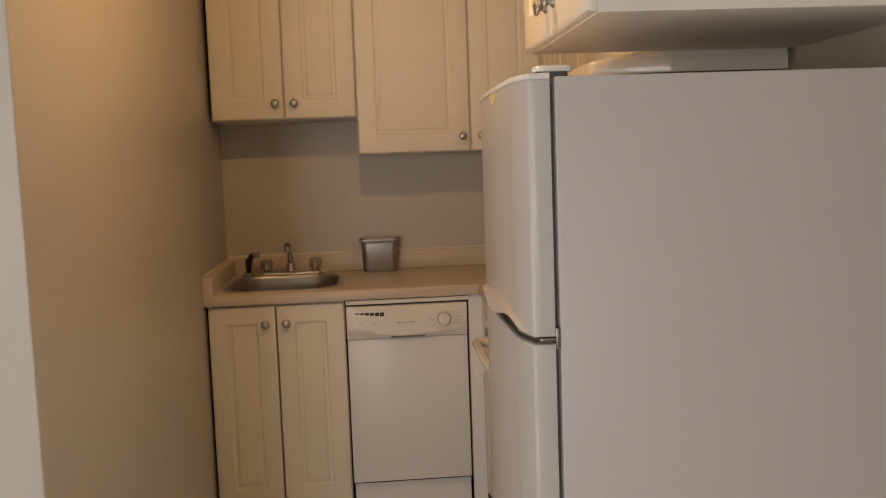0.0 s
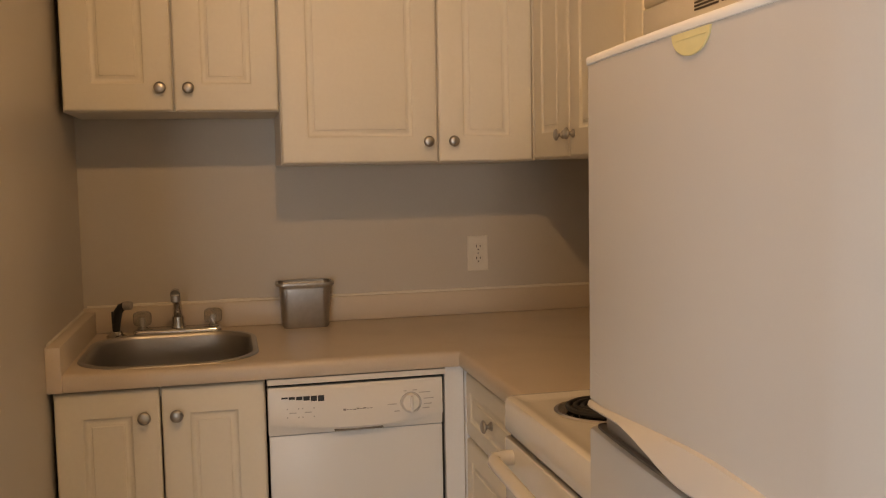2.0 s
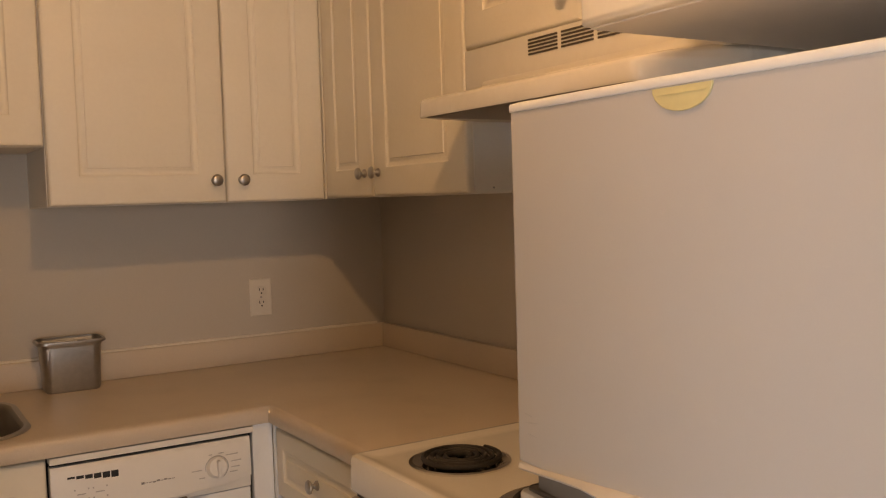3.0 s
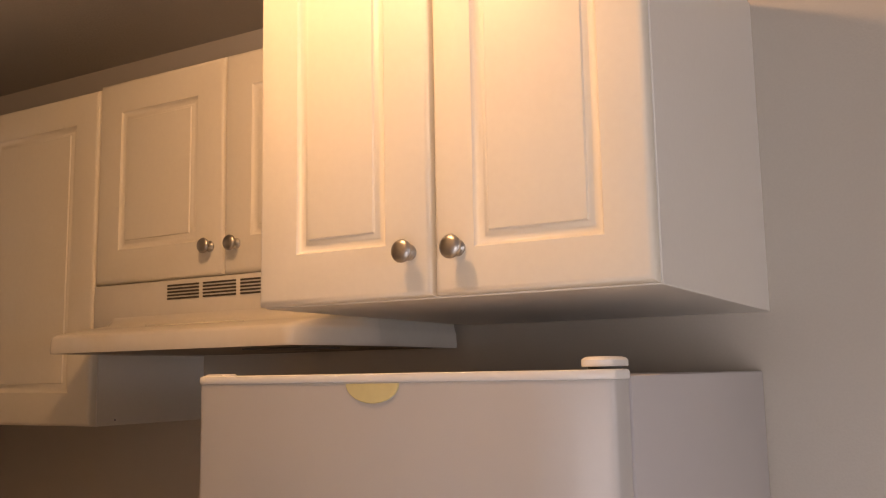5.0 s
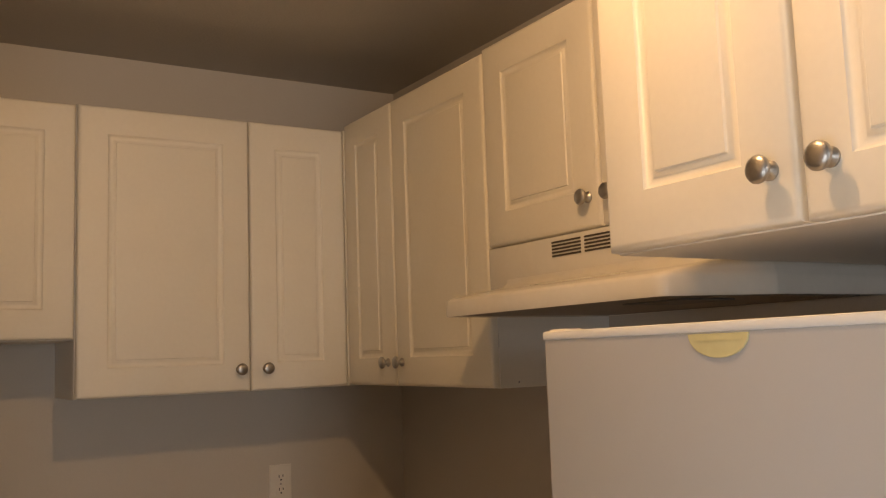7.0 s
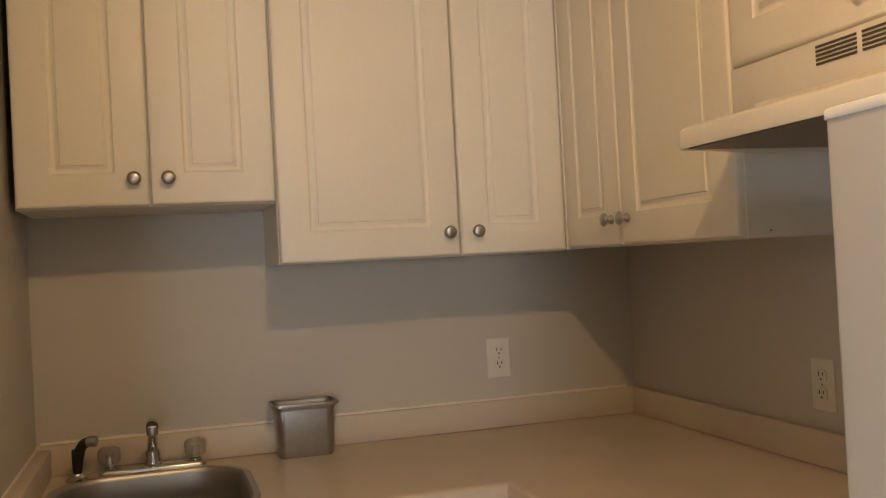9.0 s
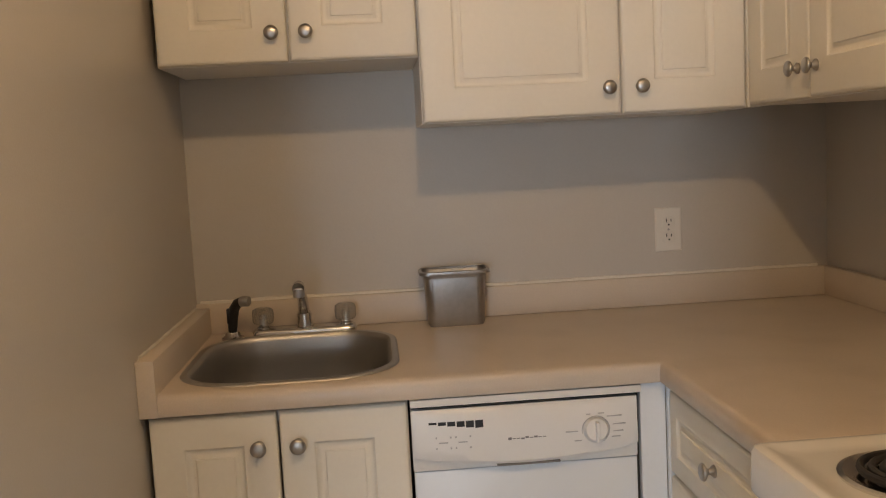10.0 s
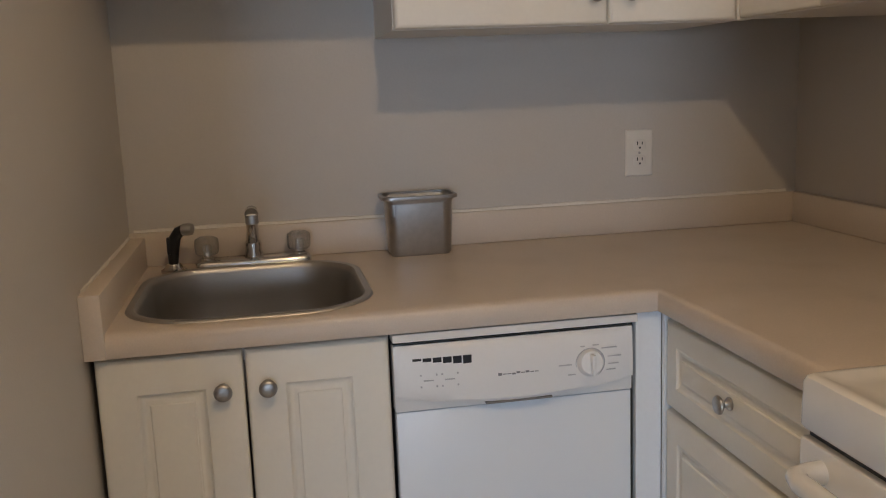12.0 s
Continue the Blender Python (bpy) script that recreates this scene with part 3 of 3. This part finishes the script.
# ---- range hood ----
def range_hood():
    ob = thing("range_hood", facing_left(0.516, 2.850, 1.553), "white under-cabinet range hood with slotted vents", "range hood")
    w, back = 0.748, RIGHT - 0.516 - 0.016
    f = UP_X - 0.516

    def ring(o, z, front):
        side = max(0.19, front + 0.02)
        corners = [(0.012 + o, side), (0.056 + o, front), (w - 0.076 - o, front), (w - 0.018 - o, side)]
        pts = [(0.012 + o, back, z), (*corners[0], z)]
        for k in (1, 2):
            p, a, b = (Vector(corners[i]) for i in (k, k - 1, k + 1))
            a, b = p + (a - p).normalized() * 0.018, p + (b - p).normalized() * 0.018
            for i in range(6):
                t = i / 5
                q = a * (1 - t) ** 2 + p * 2 * t * (1 - t) + b * t * t
                pts.append((q.x, q.y, z))
        turn_r = [tuple(Vector(corners[3]).lerp(Vector(corners[2]), 0.04)), corners[3], (corners[3][0], corners[3][1] + 0.003)]
        return pts + [(*c, z) for c in turn_r] + [(w - 0.018 - o, back, z)]
    loops = [ring(0.012, 0.004, 0.012), ring(0.0, 0.0, 0.0), ring(-0.001, 0.004, -0.001), ring(0, 0.028, 0.0), ring(0.001, 0.033, 0.002), ring(0.003, 0.037, 0.008), ring(0.005, 0.050, f * 0.5), ring(0.006, 0.060, f - 0.014), ring(0.006, 0.070, f - 0.003), ring(0.006, 0.078, f - 0.001)]
    part("canopy", loft(loops), HOOD, ob)
    part("underside", box(0.06, w - 0.07, 0.02, back - 0.01, 0.0012, 0.0036), FILTER, ob, "brown-grey grease filter side", smooth=False)
    part("front_panel", box(0.003, w - 0.003, f + 0.0005, back, 0.055, 0.1495, 0.002, 2), HOOD, ob)
    for g in range(3):
        for i in range(5):
            z = 0.138 - 0.0068 * i
            x0 = 0.228 + 0.100 * g
            part("vent_slot", box(x0, x0 + 0.088, f - 0.0012, f + 0.002, z - 0.0018, z + 0.0018), VENT, ob, smooth=False)
    part("control_strip", box(0.24, 0.50, f - 0.070, f - 0.048, 0.0505, 0.0535, 0.001, 1), HOOD, ob, "beige switch strip")
    part("lamp_lens", box(0.48, 0.62, 0.10, 0.22, -0.002, 0.0008), GASKET, ob, smooth=False)
    return ob


range_hood()


# ---- fridge ----
def fridge():
    ob = thing("fridge", facing_left(0.221, 2.100, 0), "white top-freezer fridge with pocket handle", "fridge")
    w, back, top = 0.592, 0.785, 1.496
    part("body", box(0.006, w, 0.0645, back, 0.03, top, 0.004, 2), FRIDGE_SIDE, ob, "pebbled white steel cabinet")
    part("gasket", box(0.012, w - 0.020, 0.050, 0.0665, 0.07, top - 0.010), GASKET, ob, smooth=False)

    def front_y(x):
        """Depth of the bowed door front: falling back towards the far edge, bent towards the hinge."""
        k = min(1, max(0, (x - 0.505) / 0.080))
        return 0.012 * (1 - min(1, x / 0.30)) ** 2 + 0.080 * (0.10 * k + 0.12 * k * k)

    def slab(z0, z1, top_r, bot_r, grow=0.0, start=-1.0):
        def outline(o):
            rl, n = 0.012, 10
            a = [(o, 0.056)]
            for i in range(n + 1):
                t = radians(180 + 90 * i / n)
                a.append((o + rl + rl * math.cos(t), front_y(rl) + o + rl + rl * math.sin(t)))
            for x in [rl + (0.500 - rl) * i / 24 for i in range(1, 25)] + [0.505 + 0.080 * i / 12 for i in range(13)]:
                a.append((min(x, w - 0.007 - o), o + front_y(x)))
            for x, y in ((w - 0.0045, 0.0200), (w - 0.003, 0.0240), (w - 0.002, 0.040), (w - 0.001, 0.056)):
                a.append((x - o, y + (o if y < 0.03 else 0)))
            return a
        loops = []
        for o, z in ((bot_r, z0), (bot_r * 0.3, z0 + bot_r * 0.3), (0, z0 + bot_r), (0, z0 + bot_r + 0.003), (0, z1 - top_r - 0.003), (0, z1 - top_r), (top_r * 0.3, z1 - top_r * 0.3), (top_r, z1)):
            keep = [i for i, p in enumerate(outline(0.0)) if p[0] > start]
            edge = outline(o + grow)
            loop = [edge[i] for i in keep]
            if start > 0:
                loop = [(start, 0.056), (start, loop[0][1] - 0.002)] + loop
            loops.append([(x, y, z) for x, y in loop])
        return loft(loops)
    fz = part("freezer_door", slab(1.067, 1.4945, 0.004, 0.00001), FRIDGE_SKIN, ob, "glossy white freezer door")
    part("fridge_door", slab(0.075, 1.029, 0.005, 0.006), FRIDGE_SKIN, ob, "glossy white fridge door")
    part("top_trim", slab(1.4920, 1.5025, 0.003, 0.0015, -0.0016), PLASTIC, fz, "white door cap")
    part("door_heel", slab(1.0405, 1.0670, 0.00001, 0.005, 0.0, w - 0.072), FRIDGE_SKIN, fz)
    # leaf-shaped lip along the freezer door's foot
    n = 36
    loops = []
    for i in range(n + 1):
        u = i / n
        x = 0.010 + 0.552 * u
        out = 0.018 * math.sin(math.pi * min(1, u * 0.99 + 0.01)) ** 0.7 + 0.001
        zt = float(np.interp(x, (0.01, 0.05, 0.11, 0.18, 0.28, 0.34, 0.40, 0.466, 0.495, 0.53, 0.562), (1.0665, 1.0675, 1.0725, 1.078, 1.0850, 1.0860, 1.083, 1.0765, 1.0725, 1.062, 1.047)))
        zb = float(np.interp(x, (0.01, 0.05, 0.10, 0.15, 0.19, 0.24, 0.28, 0.307, 0.335, 0.36, 0.40, 0.43, 0.465, 0.495, 0.515, 0.535, 0.562), (1.056, 1.061, 1.0665, 1.070, 1.067, 1.059, 1.051, 1.048, 1.0482, 1.050, 1.057, 1.0615, 1.065, 1.0645, 1.058, 1.049, 1.042)))
        y0 = front_y(x) - 0.0015
        zm = zb + (zt - zb) * 0.45
        loops.append([(x, y0 + 0.006, zt), (x, y0 - out * 0.25, zt - 0.002), (x, y0 - out * 0.75, zm), (x, y0 - out, zb + 0.003), (x, y0 - out + 0.002, zb), (x, y0 - out + 0.005, zb + 0.002), (x, y0 - out * 0.6, zm - 0.002), (x, y0 + 0.006, zm)])
    part("handle_lip", loft(loops), FRIDGE_SKIN, fz, "white moulded handle lip")
    part("handle_recess", slab(1.0300, 1.0665, 0.0002, 0.0002, 0.016), RECESS, ob, "grey pocket between the doors")
    part("pocket_floor", slab(1.0291, 1.0306, 0.0002, 0.0002, 0.0075), RECESS, ob, "grey pocket floor on the lower door", smooth=False)
    part("corner_cap", box(0.004, 0.036, 0.020, 0.050, 1.4965, 1.5050, 0.003, 3), PLASTIC, fz, "small white corner cap")
    part("middle_hinge", box(w - 0.040, w - 0.001, 0.028, 0.058, 1.0330, 1.0400, 0.002, 2), HINGE_STEEL, ob, "dark steel middle hinge")
    part("hinge_plate", box(w - 0.006, w + 0.001, 0.0565, 0.0635, 1.018, 1.058, 0.002, 2), HINGE_STEEL, ob, "dark steel hinge plate")
    neck = [rounded(w - 0.045, w - 0.017, 0.040, 0.094, 0.012, z, 5) for z in (1.4965, 1.5055)]
    part("hinge_neck", loft(neck), GASKET, ob, "dark hinge base")
    cover = [rounded(w - 0.051 + o, w - 0.011 - o, 0.032 + o, 0.102 - o, 0.017 - o, z, 6) for o, z in ((0.001, 1.5055), (0.0, 1.5065), (0.0, 1.5125), (0.002, 1.5150), (0.007, 1.5165))]
    part("hinge_cover", loft(cover), PLASTIC, ob, "long rounded white hinge cover")
    part("grille", box(0.01, w - 0.01, 0.03, 0.066, 0.0, 0.07, 0.003, 1), RECESS, ob, "grey base grille")
    # grey rub marks beside the handle
    for x0, x1, z0, z1 in ((0.020, 0.055, 1.116, 1.121), (0.024, 0.048, 1.104, 1.103), (0.018, 0.040, 1.128, 1.126)):
        pts = [(x0 + (x1 - x0) * i / 5, front_y(x0 + (x1 - x0) * i / 5) + 0.0002, z0 + (z1 - z0) * i / 5) for i in range(6)]
        part("scuff_mark", tube(pts, (0.0002, 0.0005, 0.0008, 0.0006, 0.0005, 0.0002), 6), FAINT_INK, fz, "grey rub mark")
    # half-round sticker hanging from the top edge
    bm = bmesh.new()
    y = -0.0012
    loops = [[(0.294 + (r + d) * 0.0380 * math.cos(radians(180 + 180 * i / 24)), yy, 1.4905 + (r + d) * 0.0235 * math.sin(radians(180 + 180 * i / 24))) for i in range(25)] for r, d, yy in ((1, 0, y + 0.002), (1, 0, y), (0.97, 0, y - 0.0006))]
    box(0.264, 0.324, y - 0.0012, y + 0.001, 1.4838, 1.4846, bm=bm)
    part("sticker", loft(loops, bm=bm), STICKER, fz, "yellow half-round paper sticker", smooth=False)
    return ob


fridge()


# ---- stove ----
def stove():
    ob = thing("stove", facing_left(0.318, 2.762, 0), "white electric coil stove with oven door", "stove")
    w, back = 0.640, RIGHT - 0.318 - 0.03
    part("body", box(0.003, w - 0.003, 0.035, back, 0.03, 0.838), ENAMEL, ob, smooth=False)
    # cooktop with raised rim and shallow tray
    loops = []
    for o, z, r in ((0.004, 0.838, 0.01), (0.0, 0.844, 0.012), (0.0, 0.900, 0.014), (0.003, 0.907, 0.014), (0.009, 0.910, 0.014), (0.018, 0.9095, 0.014), (0.030, 0.9045, 0.02), (0.05, 0.904, 0.02)):
        loops.append(rounded(o, w - o, o, back - o, r, z, 6))
    part("cooktop", loft(loops), ENAMEL, ob, "white enamel cooktop with raised rim")
    # black strip drawn for the shade in the slit above the oven door
    part("gap_shade", box(0.01, w - 0.01, 0.012, 0.04, 0.826, 0.8375), BLACK, ob, smooth=False)
    part("backguard", box(0.0, w, back - 0.06, back, 0.9, 1.06, 0.01, 3), ENAMEL, ob)
    door = part("oven_door", box(0.004, w - 0.004, 0.0, 0.036, 0.235, 0.8275, 0.006, 2), ENAMEL, ob)
    loops = [[(p[0], yy, p[1]) for p in rounded(0.105 - o, w - 0.105 + o, 0.535 - o, 0.705 + o, 0.022, 0, 5)] for o, yy in ((0.006, 0.002), (0.006, -0.0015), (0.0, -0.0018))]
    part("window_frame", loft(loops), BLACK, door, "black window border")
    loops = [[(p[0], yy, p[1]) for p in rounded(0.117, w - 0.117, 0.547, 0.693, 0.014, 0, 5)] for yy in (0.0, -0.0030)]
    part("oven_window", loft(loops), OVEN_GLASS, door, "dark oven glass")
    part("handle", tube(((0.055, 0.0, 0.796), (0.058, -0.022, 0.798), (0.066, -0.040, 0.799), (0.085, -0.046, 0.799), (w / 2, -0.050, 0.799), (w - 0.085, -0.046, 0.799), (w - 0.066, -0.040, 0.799), (w - 0.058, -0.022, 0.798), (w - 0.055, 0.0, 0.796)), (0.016, 0.0145, 0.014, 0.0138, 0.0135, 0.0138, 0.014, 0.0145, 0.016), 16), ENAMEL, door, "white tubular oven handle")
    part("drawer", box(0.004, w - 0.004, 0.002, 0.036, 0.06, 0.228, 0.005, 2), ENAMEL, ob)
    for bx, by, r in ((0.163, 0.150, 0.080), (0.475, 0.150, 0.100), (0.163, 0.44, 0.100), (0.475, 0.44, 0.080)):
        burner = part("drip_pan", lathe(((r + 0.014, 0.9045), (r + 0.015, 0.908), (r + 0.008, 0.9095), (r + 0.001, 0.906), (r * 0.6, 0.898), (r * 0.2, 0.896)), 40, pose(bx, by, 0)), CHROME, ob, "chrome drip pan")
        pts = []
        for i in range(140):
            a = 2 * math.pi * 4.3 * i / 139
            rr_ = 0.018 + (r - 0.022) * i / 139
            pts.append((bx + rr_ * math.cos(a), by + rr_ * math.sin(a), 0.9145))
        part("coil", tube(pts, 0.0052, 8), COIL, burner, "black coil element")
        part("coil_support", box(bx - r * 0.95, bx + r * 0.95, by - 0.003, by + 0.003, 0.902, 0.9085), COIL, burner, smooth=False)
    return ob


stove()


# ---- ceiling lamp over the aisle ----
lamp = thing("ceiling_lamp", pose(LAMP[0], LAMP[1], CEIL), "round white ceiling lamp plate above the aisle", "lamp")
part("canopy", lathe(((0.0005, 0.0), (0.060, 0.0), (0.060, -0.006), (0.052, -0.010), (0.0005, -0.010)), 30), PLASTIC, lamp)
